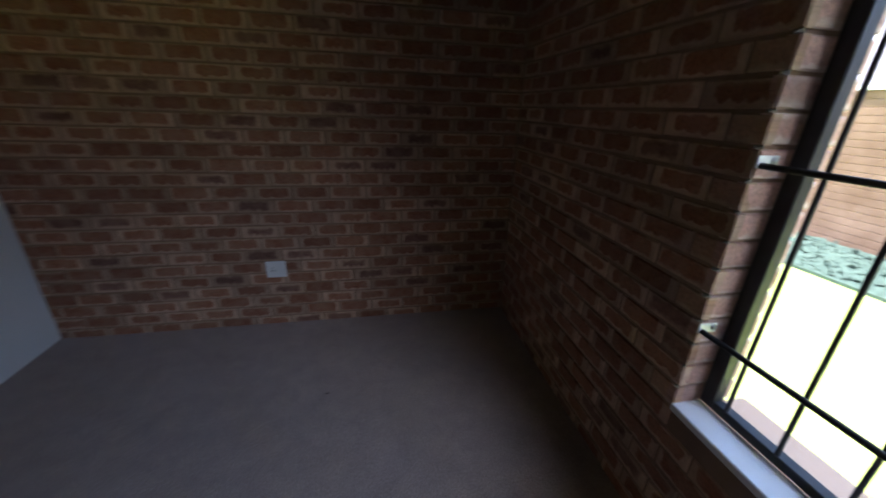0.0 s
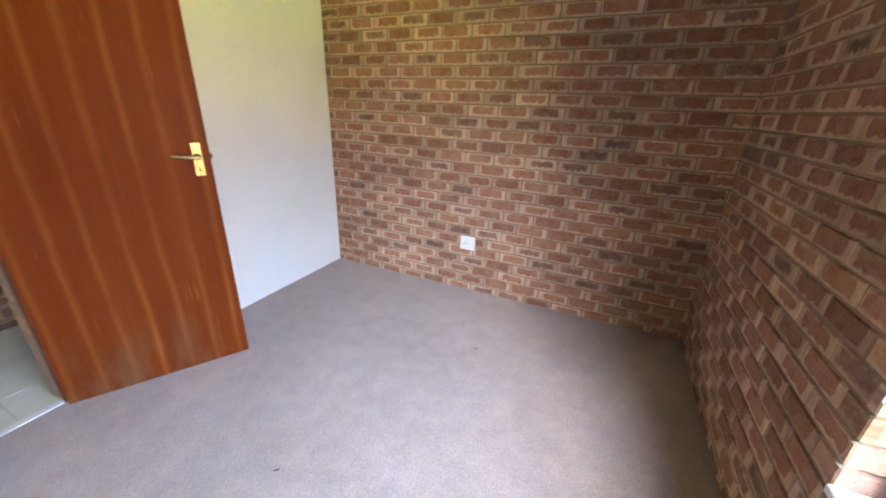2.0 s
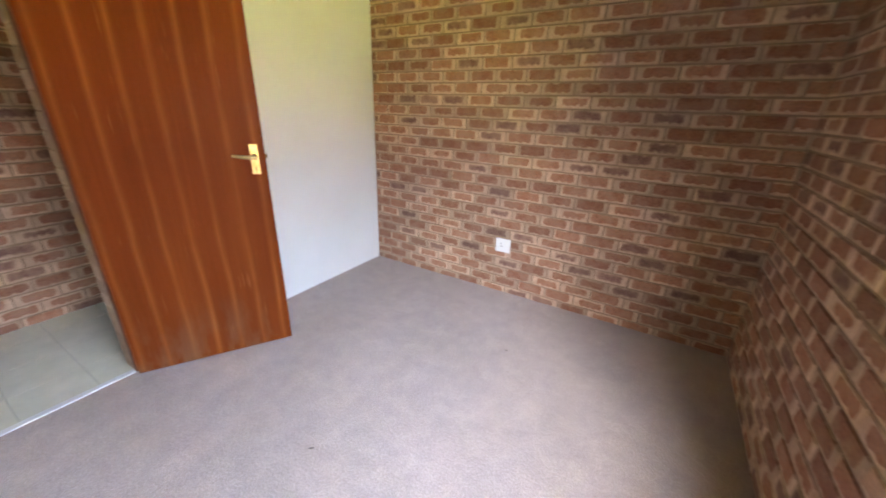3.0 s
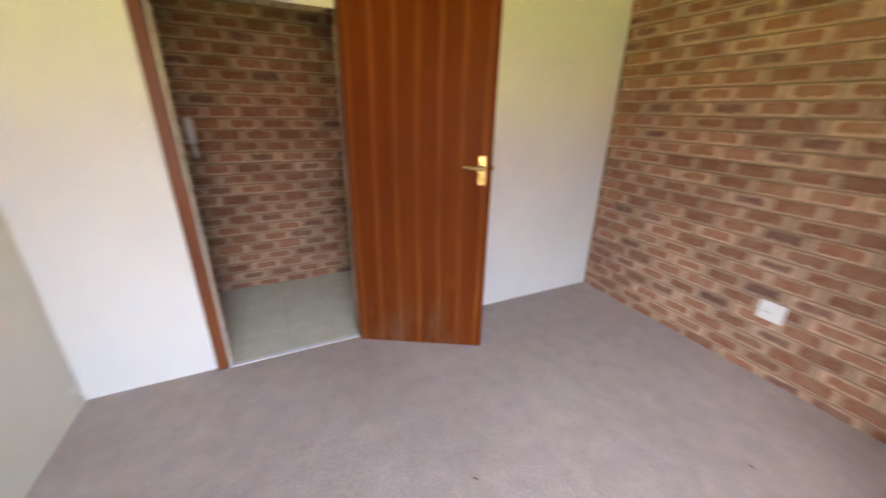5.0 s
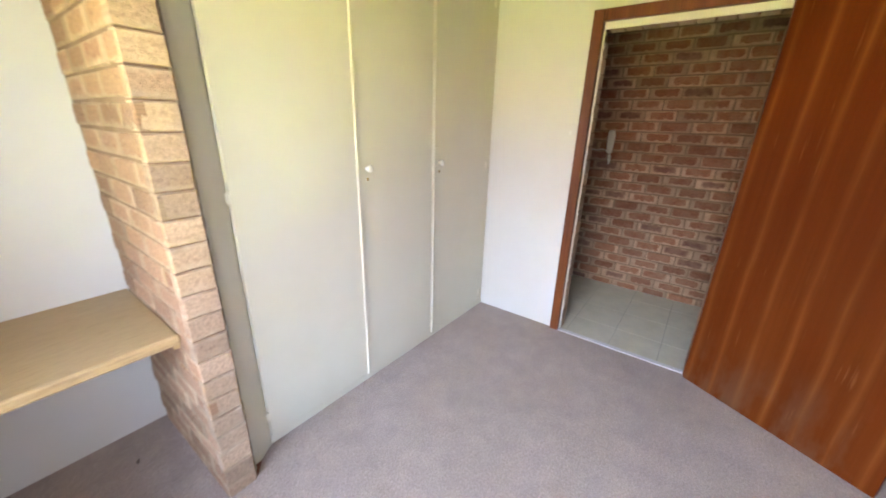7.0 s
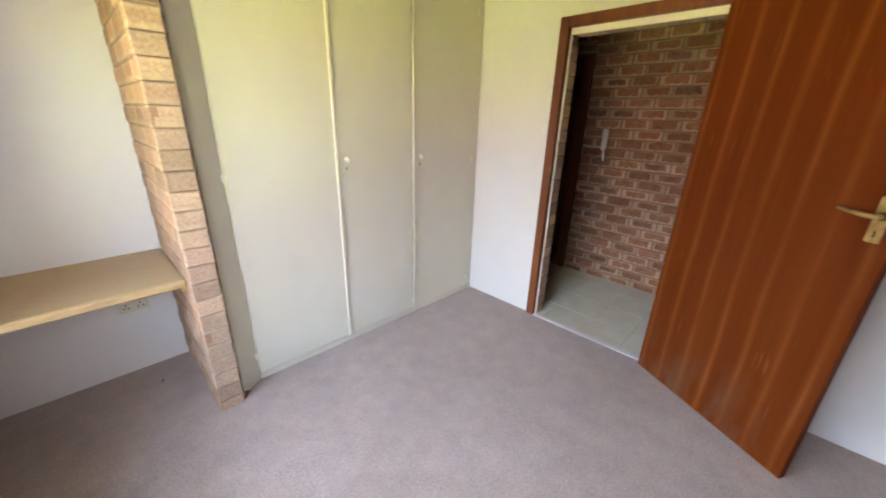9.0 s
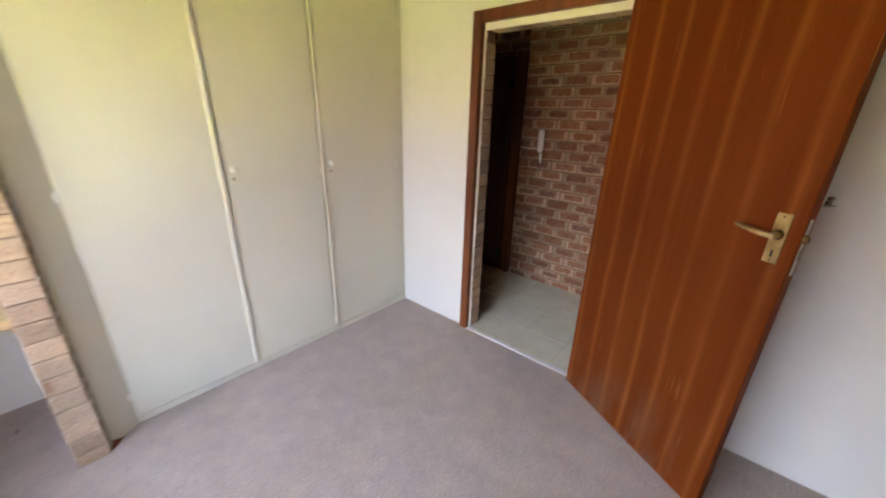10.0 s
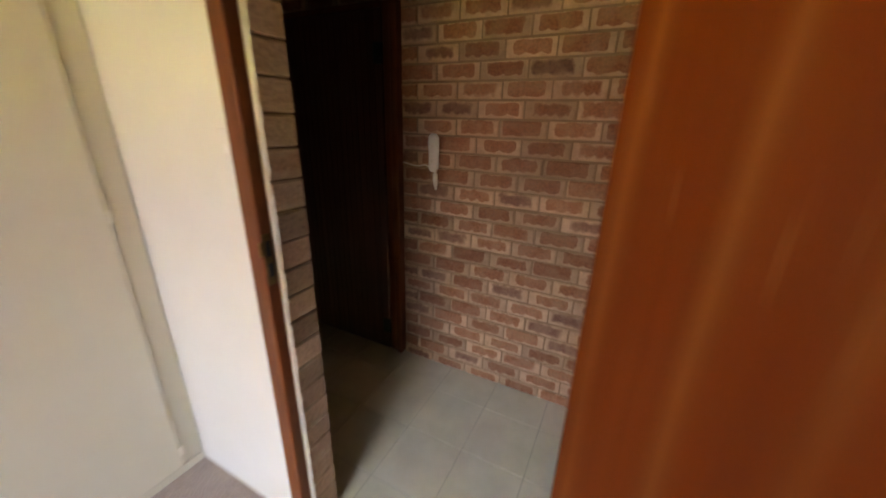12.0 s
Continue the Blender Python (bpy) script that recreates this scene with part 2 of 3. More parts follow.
def make_glass():
    m, t, b, node, link = material("glass", 0.02)
    clear, gloss, frs = node("ShaderNodeBsdfTransparent"), node("ShaderNodeBsdfGlossy", Roughness=0.02), node("ShaderNodeFresnel", IOR=1.16)
    mx = node("ShaderNodeMixShader")
    link(frs.outputs[0], mx.inputs[0])
    link(clear.outputs[0], mx.inputs[1])
    link(gloss.outputs[0], mx.inputs[2])
    link(mx.outputs[0], t.nodes["Material Output"].inputs["Surface"])
    return m


BRICK = make_brick("face_brick", (0.485, 0.328, 0.224), (0.282, 0.125, 0.068), (0.185, 0.095, 0.066), 0.15)
BRICK_END = make_brick("brick_end", (0.49, 0.36, 0.25), (0.465, 0.33, 0.228), (0.42, 0.28, 0.19), 0.1, 0.007, 0.0)
PALE_BRICK = make_brick("pale_brick", (0.47, 0.33, 0.215), (0.41, 0.245, 0.15), (0.34, 0.185, 0.115), 0.12, 0.006, 0.15)
GARDEN_STONE = make_plain("garden_block", (0.165, 0.095, 0.060), (0.25, 0.155, 0.105), 0.9, 3, 60, 0.004, 0.2)
MORTAR = make_plain("mortar", (0.25, 0.165, 0.108), (0.33, 0.225, 0.15), 0.95, 6, 220, 0.002, 0.1, bump_amount=0.7)
JAMB_BRICK = make_brick("jamb_brick", (0.60, 0.45, 0.36), (0.52, 0.31, 0.235), (0.42, 0.24, 0.18), 0.2, 0.007, 0.1)
JOINT_GREY = make_plain("joint_grey", (0.22, 0.19, 0.13), (0.50, 0.46, 0.37), 0.9, 30, 160, 0.003, 0.15, bump_amount=0.7)
PLASTER = make_plain("white_plaster", (0.70, 0.69, 0.65), (0.745, 0.735, 0.70), 0.62, 1.5, 90, 0.0012)
# dark brown so that the unseen ceiling bounces little light
CEILING = make_plain("ceiling_dark", (0.15, 0.12, 0.08), (0.20, 0.16, 0.11), 0.8, 1.2, 120, 0.0008)
CREAM = make_plain("cream_enamel", (0.655, 0.62, 0.50), (0.695, 0.66, 0.545), 0.42, 1.6, 70, 0.0005, 0.4)
CREAM_STRIP = make_plain("cream_strip", (0.74, 0.70, 0.58), (0.80, 0.77, 0.67), 0.5, 9, 90, 0.0008)
DOOR_WOOD = make_door_wood()
FRAME_WOOD = make_wood("dark_meranti", (0.10, 0.022, 0.0055), (0.165, 0.042, 0.010), (0.23, 0.070, 0.018), 0.45, 2.5, (1, 1, 0.05))
HALL_WOOD = make_wood("dark_door_wood", (0.075, 0.027, 0.020), (0.12, 0.044, 0.031), (0.16, 0.064, 0.044), 0.5, 1.2, (1, 1, 0.05))
DESK_WOOD = make_wood("pale_oak_laminate", (0.485, 0.335, 0.16), (0.50, 0.35, 0.172), (0.515, 0.365, 0.185), 0.38, 1.0, (0.06, 1, 1))
CARPET = make_carpet()
TILE = make_plain("floor_tile", (0.63, 0.60, 0.475), (0.72, 0.685, 0.55), 0.33, 7, 60, 0.0008, 0.5)
GROUT = make_plain("grout", (0.43, 0.41, 0.32), (0.50, 0.475, 0.38), 0.95, 12)
WHITE_PLASTIC = make_plain("white_plastic", (0.78, 0.78, 0.75), (0.82, 0.82, 0.80), 0.35, 8, 50, 0.0002, 0.5)
AGED_PLASTIC = make_plain("aged_plastic", (0.62, 0.57, 0.42), (0.68, 0.63, 0.50), 0.4, 8, 50, 0.0002, 0.5)
DARK_SLOT = make_plain("dark_slot", (0.02, 0.02, 0.02), (0.03, 0.03, 0.03), 0.6)
PORCELAIN = make_plain("white_porcelain", (0.80, 0.78, 0.70), (0.84, 0.82, 0.76), 0.15, 8, 50, 0.0002, 0.6)
STEEL = make_plain("dark_painted_steel", (0.018, 0.018, 0.017), (0.035, 0.034, 0.032), 0.45, 14, 120, 0.0006)
GALV = make_plain("galvanised_steel", (0.45, 0.45, 0.43), (0.6, 0.6, 0.58), 0.4, 30, 120, 0.0004, metal=1.0)
ALUMINIUM = make_plain("aluminium", (0.78, 0.78, 0.78), (0.86, 0.86, 0.86), 0.45, 20, 200, 0.0003, metal=0.35)
CHROME = make_plain("chrome", (0.62, 0.61, 0.58), (0.7, 0.69, 0.66), 0.2, 30, 120, 0.0002, metal=1.0)
BRASS = make_brass()
TARNISHED = make_plain("tarnished_brass", (0.16, 0.11, 0.05), (0.30, 0.21, 0.09), 0.38, 40, 120, 0.0004, metal=1.0)
GLASS = make_glass()
SILL = make_plain("white_sill", (0.84, 0.84, 0.82), (0.88, 0.88, 0.86), 0.5, 12, 90, 0.001)
ROOF_TILE = make_plain("roof_tile", (0.17, 0.15, 0.155), (0.25, 0.22, 0.23), 0.9, 2, 30, 0.006, 0.2)
LAWN = make_grass("lawn", (0.25, 0.315, 0.075), (0.35, 0.405, 0.10), (0.42, 0.45, 0.14))
# leaf green with the shade over the bed put into the colour
SHADED_LEAF = make_grass("shaded_leaf", (0.062, 0.088, 0.068), (0.075, 0.105, 0.082), (0.09, 0.122, 0.098))
SCUFF = make_plain("dirt", (0.12, 0.095, 0.08), (0.17, 0.135, 0.115), 0.9)

# ---- builders ----


def box(bm, a, b, bevel=0.0, segments=1):
    """Adds a box between two corners, its edges rounded by bevel."""
    lo, hi = [min(p, q) for p, q in zip(a, b)], [max(p, q) for p, q in zip(a, b)]
    made = bmesh.ops.create_cube(bm, size=1)["verts"]
    for v in made:
        v.co = [lo[i] + (v.co[i] + 0.5) * (hi[i] - lo[i]) for i in range(3)]
    if bevel:
        edges = list({e for v in made for e in v.link_edges})
        bmesh.ops.bevel(bm, geom=edges, offset=bevel, segments=segments, profile=0.6, affect="EDGES")
    return bm


def rod(bm, a, b, r, sides=12, r2=None):
    """Adds a closed rod from a to b."""
    a, b = Vector(a), Vector(b)
    turn = (b - a).to_track_quat("Z", "Y").to_matrix().to_4x4()
    bmesh.ops.create_cone(bm, cap_ends=True, segments=sides, radius1=r, radius2=r if r2 is None else r2,
                          depth=(b - a).length, matrix=Matrix.Translation((a + b) / 2) @ turn)
    return bm


def lathe(bm, profile, origin, axis, sides=20):
    """Adds a turned shape: (distance along axis, radius) pairs."""
    turn = Vector(axis).to_track_quat("Z", "Y").to_matrix()
    rings = []
    for h, r in profile:
        rings.append([bm.verts.new(Vector(origin) + turn @ Vector((r * math.cos(k * math.tau / sides), r * math.sin(k * math.tau / sides), h))) for k in range(sides)])
    for p, q in zip(rings, rings[1:]):
        for k in range(sides):
            bm.faces.new((p[k], p[(k + 1) % sides], q[(k + 1) % sides], q[k]))
    bm.faces.new(rings[0][::-1])
    bm.faces.new(rings[-1])
    for f in bm.faces:
        f.smooth = True
    return bm


def part(name, bm, mat, parent=None, label=""):
    """One mesh object under a thing or a part, in its parent's own space."""
    me = bpy.data.meshes.new(name)
    bmesh.ops.recalc_face_normals(bm, faces=bm.faces)
    bm.to_mesh(me)
    bm.free()
    me.materials.append(mat)
    ob = new(name, me)
    ob.parent = parent
    if label:
        ob["label"] = label
    return ob


def thing(name, at, label, category, group="", kind=""):
    ob = new(name)
    ob.matrix_world = at
    ob.empty_display_size = 0.1
    return tagged(ob, label, category, group, kind)


def boxes(*pairs, bevel=0.0):
    bm = bmesh.new()
    for a, b in pairs:
        box(bm, a, b, bevel)
    return bm


COURSE, PITCH, BH, BL = 0.0857, 0.232, 0.0752, 0.222
RND = random.Random(7)


def brick_mesh(w, h, depth, mat, seed):
    """A brick: x along the wall, y out of it, z up; the face rounded back at its edges. Origin in the middle of the face."""
    r = random.Random(seed)
    ch = 0.004
    v = []
    for y, e in ((-depth, 0), (-0.005, 0), (0.0, ch)):
        for sx, sz in ((-1, -1), (1, -1), (1, 1), (-1, 1)):
            j = 0.0012 if y > -0.01 else 0
            v.append((sx * (w / 2 - e) + r.uniform(-j, j), y + r.uniform(-j, j), sz * (h / 2 - e) + r.uniform(-j, j)))
    f = [(8, 9, 10, 11)[::-1]]
    for k in range(4):
        n = (k + 1) % 4
        f += [(k, n, 4 + n, 4 + k)[::-1], (4 + k, 4 + n, 8 + n, 8 + k)[::-1]]
    me = bpy.data.meshes.new("brick")
    me.from_pydata(v, [], f)
    uv = me.uv_layers.new(name="face")
    for loop in me.loops:
        c = me.vertices[loop.vertex_index].co
        uv.data[loop.index].uv = (c.x, c.z)
    me.materials.append(mat)
    return me


MESHES = {}


def brick(parent, m, w=BL, h=BH, depth=0.03, mat=None):
    """One brick as an object on a mesh shared by those of its size."""
    mat = mat or BRICK
    key = (round(w, 3), round(h, 3), round(depth, 3), mat.name, RND.randrange(4))
    if key not in MESHES:
        MESHES[key] = brick_mesh(w, h, depth, mat, key[4] + 11)
    ob = new("brick", MESHES[key])
    ob.parent = parent
    jit = Matrix.Translation((RND.uniform(-0.0015, 0.0015), RND.uniform(-0.0015, 0.0012), RND.uniform(-0.001, 0.001)))
    ob.matrix_basis = m @ jit @ Matrix.Rotation(RND.uniform(-0.006, 0.006), 4, "Y")
    return ob


def brick_rest(parent, cells, mat=None):
    """Bricks past the first few hundred of a wall, joined: (matrix, width)."""
    verts, faces, uvs = [], [], []
    for m, w in cells:
        me = brick_mesh(w, BH, 0.03, mat or BRICK, RND.randrange(9))
        base = len(verts)
        verts += [m @ x.co for x in me.vertices]
        faces += [[base + i for i in p.vertices] for p in me.polygons]
        uvs += [tuple(d.uv) for d in me.uv_layers[0].data]
        bpy.data.meshes.remove(me)
    me = bpy.data.meshes.new("upper_bricks")
    me.from_pydata(verts, [], faces)
    uv = me.uv_layers.new(name="face")
    for d, c in zip(uv.data, uvs):
        d.uv = c
    me.materials.append(mat or BRICK)
    ob = new("upper_bricks", me)
    ob.parent = parent
    ob["kind"] = "stuff"
    return ob


SKIRT = -0.028                     # the lowest course starts below the floor


def lay(parent, at, length, height, gap=None, first=0.0, limit=300, shift=0.0, z0=SKIRT, start=0.0, mat=None, ends=None):
    """Lays stretcher courses on a face: at maps u along the face, y out of it, z up. Cut bricks close the ends."""
    cells = []
    course = 0
    while z0 + course * COURSE + BH < height + 0.02:
        zc = z0 + course * COURSE + COURSE / 2
        u = -first - (PITCH / 2 if course % 2 else 0) - shift
        while u < length:
            spans = [(max(u, 0.002), min(u + BL, length - 0.002))]
            if gap and gap[2] < zc < gap[3]:
                spans = [(spans[0][0], min(spans[0][1], gap[0])), (max(spans[0][0], gap[1]), spans[0][1])]
            for a, b in spans:
                if b - a > 0.03 and a >= start:
                    head = ends and gap and gap[2] < zc < gap[3] and b - a < 0.15 and min(abs(a - gap[1]), abs(b - gap[0])) < 0.01
                    cells.append((at @ Matrix.Translation(((a + b) / 2, 0, zc)), round(b - a, 3), ends if head else mat))
            u += PITCH
        course += 1
    for m, w, own in cells[:limit]:
        brick(parent, m, w, mat=own)
    if cells[limit:]:
        brick_rest(parent, [(m, w) for m, w, own in cells[limit:]], mat)


def structure(name, bm, mat, label, category="wall"):
    return tagged(part(name, bm, mat), label, category, kind="structure")


# ---- the large structure ----
XW, XE, YN, YC, YS, TOP = -1.79, 1.248, 2.79, -0.921, -1.52, 2.56
XH, XHB = -1.92, -2.93            # hall side of the door wall, far wall of the hall
WY0, WY1, WZ0, WZ1 = -0.72, 1.168, 0.593, 2.106     # window opening
DY0, DY1, DZ = -0.190, 0.622, 2.035   # clear door opening between the frame's posts
HD0, HD1, HDZ = -1.445, -0.505, 2.06    # opening of the hall door
REC = 0.007                        # how far the joints lie behind the brick faces

floor = structure("floor", boxes(((XW, YS - 0.2, -0.12), (XE + 0.2, YN + 0.2, 0))), CARPET, "worn taupe grey carpet over the whole room", "carpet")
hall_floor = structure("hall_floor", boxes(((XHB - 0.2, -2.3, -0.12), (XW, 2.3, -0.008))), GROUT, "grey-green ceramic tiled floor of the hall", "tiled floor")
# both ceilings are out of view, kept dark to hold down bounced light
ceiling = structure("ceiling", boxes(((XH + 0.002, -2.3, TOP), (XE + 0.23, YN + 0.23, TOP + 0.1))), CEILING, "unseen ceiling over the room, dark brown to cut bounced light", "ceiling")
# unseen; its dark colour dims the hall
hall_ceiling = structure("hall_ceiling", boxes(((XHB - 0.2, -2.4, TOP), (XH, 2.4, TOP + 0.1))), HALL_WOOD, "unseen ceiling over the hall, dark brown wood to dim the hall", "ceiling")

wall_north = structure("wall_north", boxes(((XW - 0.22, YN + REC, 0), (XE + 0.23, YN + 0.23, TOP))), MORTAR, "red-brown face brick wall with recessed mortar joints")
wall_east = structure("wall_east", boxes(
    ((XE + REC, WY1 + 0.012, 0), (XE + 0.23, YN + REC, TOP)), ((XE + REC, YS, 0), (XE + 0.23, WY0 - 0.012, TOP)),
    ((XE + REC, WY0 - 0.012, 0), (XE + 0.23, WY1 + 0.012, WZ0 - 0.03)), ((XE + REC, WY0 - 0.012, WZ1 + 0.012), (XE + 0.23, WY1 + 0.012, TOP))),
    MORTAR, "red-brown face brick wall around the window")
wall_west = structure("wall_west", boxes(
    ((XW, YS, 0), (XW - 0.015, DY0 - 0.06, TOP)), ((XW, DY1 + 0.06, 0), (XW - 0.015, YN + REC, TOP)), ((XW, DY0 - 0.06, DZ + 0.06), (XW - 0.015, DY1 + 0.06, TOP))),
    PLASTER, "smooth white plastered wall around the doorway")
wall_west_hall = structure("wall_west_hall", boxes(
    ((XW - 0.015, -2.3, 0), (XH, DY0 - 0.004, TOP)), ((XW - 0.015, DY1 + 0.012, 0), (XH, 2.3, TOP)),
    ((XW - 0.015, DY0 - 0.004, DZ - 0.02), (XH, DY1 + 0.012, TOP))), MORTAR, "face brick hall side of the door wall")
wall_south = structure("wall_south", boxes(((XW - 0.1, YS, 0), (XE + 0.23, YS - 0.2, TOP))), PLASTER, "smooth white plastered wall behind the desk")
wall_hall = structure("wall_hall", boxes(((XHB - REC, HD1, 0), (XHB - 0.2, 2.3, TOP))), MORTAR, "red-brown face brick wall of the hall")
part("lintel", boxes(((XHB - REC, HD0, HDZ), (XHB - 0.2, HD1, TOP))), MORTAR, wall_hall)
part("pier", boxes(((XHB - REC, -2.3, 0), (XHB - 0.2, HD0, TOP))), MORTAR, wall_hall)
part("recess_back", boxes(((XHB - 0.16, HD0, 0), (XHB - 0.2, HD1, HDZ))), MORTAR, wall_hall)
hall_end_south = structure("hall_end_south", boxes(((XHB - 0.2, -2.3, 0), (XW, -2.4, TOP))), MORTAR, "plain brown end wall of the hall")
hall_end_north = structure("hall_end_north", boxes(((XHB - 0.2, 2.3, 0), (XW - 0.1, 2.4, TOP))), MORTAR, "plain brown end wall of the hall")
roof = structure("roof", boxes(((XHB - 1.2, -3.2, TOP + 0.12), (XE + 0.32, YN + 0.4, TOP + 0.3))), STEEL, "dark roof over the house", "roof")

ground = structure("ground", boxes(((-900, -900, -0.9), (900, 900, -0.25))), LAWN, "sunlit yellowish green lawn outside the window", "lawn")

# ---- the doorway ----
frame_door = structure("door_frame", boxes(
    ((XW + 0.028, DY0 - 0.06, 0), (XW - 0.013, DY0, DZ + 0.06)), ((XW + 0.028, DY1, 0), (XW - 0.013, DY1 + 0.06, DZ + 0.06)),
    ((XW + 0.028, DY0, DZ), (XW - 0.013, DY1, DZ + 0.06)), bevel=0.004), FRAME_WOOD, "dark reddish-brown wooden door frame", "door frame")
strike = part("strike_plate", boxes(((XW + 0.022, DY0 - 0.001, 1.06), (XW - 0.004, DY0 + 0.002, 1.21)), ((XW + 0.034, DY0 - 0.004, 1.15), (XW + 0.022, DY0 + 0.003, 1.19)), bevel=0.001), TARNISHED, frame_door, "dull tarnished strike plate")
for z0, z1 in ((1.085, 1.125), (1.145, 1.19)):
    part("slot", boxes(((XW + 0.016, DY0 + 0.0015, z0), (XW + 0.002, DY0 + 0.0026, z1))), DARK_SLOT, strike)
part("mortar_bead", boxes(((XW - 0.0135, DY0, DZ - 0.036), (XW - 0.022, DY1, DZ + 0.004)), bevel=0.002),
     CREAM_STRIP, frame_door, "cream painted filler strip")

threshold = thing("threshold_strip", pose(XW + 0.001, (DY0 + DY1) / 2, 0), "bright aluminium carpet strip across the doorway", "threshold strip")
L = (DY1 - DY0) / 2
part("strip", boxes(((-0.020, -L, -0.004), (0.020, L, 0.006)), bevel=0.003), ALUMINIUM, threshold)
for y in (-L + 0.06, 0.0, L - 0.06):
    part("screw", rod(bmesh.new(), (0, y, 0.004), (0, y, 0.0065), 0.004), GALV, threshold)

# door leaf: local x runs from the hinges to the lock, y is the thickness, z up
leaf_turn = 60.4
door = thing("door_1", pose(-1.746, 0.632, 0.004, 0, 0, leaf_turn), "open reddish-brown mahogany veneered flush door", "door", kind="structure")
LW, LH = 0.831, 2.028
part("leaf", boxes(((0, -0.02, 0), (LW, 0.02, LH)), bevel=0.0025), DOOR_WOOD, door)
for z in (0.22, 1.0, 1.78):
    hinge = part("hinge", rod(bmesh.new(), (-0.006, 0.022, z - 0.05), (-0.006, 0.022, z + 0.05), 0.006), BRASS, door, "brass butt hinge")
    part("hinge_leaf", boxes(((-0.0018, -0.012, z - 0.05), (0.0, 0.02, z + 0.05))), BRASS, hinge)
HZ, HX = 1.208, LW - 0.055
for side in (-1, 1):
    plate = part("handle_plate", boxes(((HX - 0.021, side * 0.02, HZ - 0.095), (HX + 0.021, side * 0.025, HZ + 0.068)), bevel=0.0018), BRASS, door, "worn brass lever plate")
    part("keyhole", boxes(((HX - 0.003, side * 0.0255, HZ - 0.075), (HX + 0.003, side * 0.0262, HZ - 0.052))), DARK_SLOT, plate)
    part("boss", lathe(bmesh.new(), [(0.0, 0.0165), (0.004, 0.0165), (0.007, 0.013), (0.012, 0.0115)], (HX, side * 0.025, HZ), (0, side, 0)), TARNISHED, plate, "dark worn spindle collar")
    for dx, dz in ((0.0, 0.058), (0.0, -0.086)):
        part("screw", rod(bmesh.new(), (HX + dx, side * 0.0245, HZ + dz), (HX + dx, side * 0.0262, HZ + dz), 0.004), TARNISHED, plate)
    lever = bmesh.new()
    rod(lever, (HX, side * 0.025, HZ), (HX, side * 0.062, HZ), 0.0105, 16)
    pts = [(HX + 0.008, 0.060, 0.0, 0.0095), (HX - 0.03, 0.064, 0.002, 0.010), (HX - 0.07, 0.062, 0.006, 0.0088), (HX - 0.108, 0.055, 0.011, 0.0062)]
    for p, q in zip(pts, pts[1:]):
        rod(lever, (p[0], side * p[1], HZ + p[2]), (q[0], side * q[1], HZ + q[2]), p[3], 12, q[3])
    part("lever", lever, BRASS, plate, "curved brass lever")
lock = part("lock_plate", boxes(((LW - 0.001, -0.008, HZ - 0.120), (LW + 0.0012, 0.008, HZ - 0.014)), ((LW - 0.001, -0.008, HZ + 0.014), (LW + 0.0012, 0.008, HZ + 0.062)), bevel=0.0004), GALV, door, "steel lock faceplate")
part("slot", boxes(((LW + 0.001, -0.003, HZ - 0.072), (LW + 0.0016, 0.003, HZ - 0.034))), DARK_SLOT, lock)
for z in (HZ - 0.108, HZ + 0.046):
    part("screw", rod(bmesh.new(), (LW + 0.0008, 0, z), (LW + 0.0018, 0, z), 0.0035), BRASS, lock)
latch = lathe(bmesh.new(), [(0.0, 0.0135), (0.004, 0.0135), (0.008, 0.012), (0.012, 0.008), (0.013, 0.003)], (LW - 0.001, 0, HZ), (1, 0, 0))
part("latch", latch, TARNISHED, lock, "dark tarnished latch bolt")

# ---- fitted cupboard ----
cup = thing("fitted_cupboard", pose(0, YC, 0, 0, 0, -1.3), "cream painted built-in cupboard with three tall doors", "cupboard")
CX0, CX1 = XW, 0.204
GAPS = (0.088, -0.520, -1.085, -1.708)
part("carcass", boxes(((CX0 + 0.002, -0.55, 0.0), (CX1, -0.022, TOP - 0.005))), CREAM, cup)
part("plinth", boxes(((CX0 + 0.004, -0.022, 0.0), (GAPS[0] - 0.003, 0.006, 0.042)), bevel=0.002), CREAM, cup, "cream skirting strip")
splay = bmesh.new()
corners = ((0.2045, 0.082), (GAPS[0] - 0.001, 0.003), (GAPS[0] - 0.001, -0.0215), (0.2045, -0.0215))
lower, upper = ([splay.verts.new((x, y, z)) for x, y in corners] for z in (0.0, TOP - 0.006))
splay.faces.new(lower[::-1])
splay.faces.new(upper)
for k in range(4):
    splay.faces.new((lower[k], lower[(k + 1) % 4], upper[(k + 1) % 4], upper[k]))
part("side_filler", splay, CREAM, cup, "cream board splayed back from the brick nib")
part("wall_filler", boxes(((CX0 + 0.004, -0.022, 0.0425), (GAPS[3] + 0.02, 0.0, TOP - 0.006)), bevel=0.002), CREAM, cup)
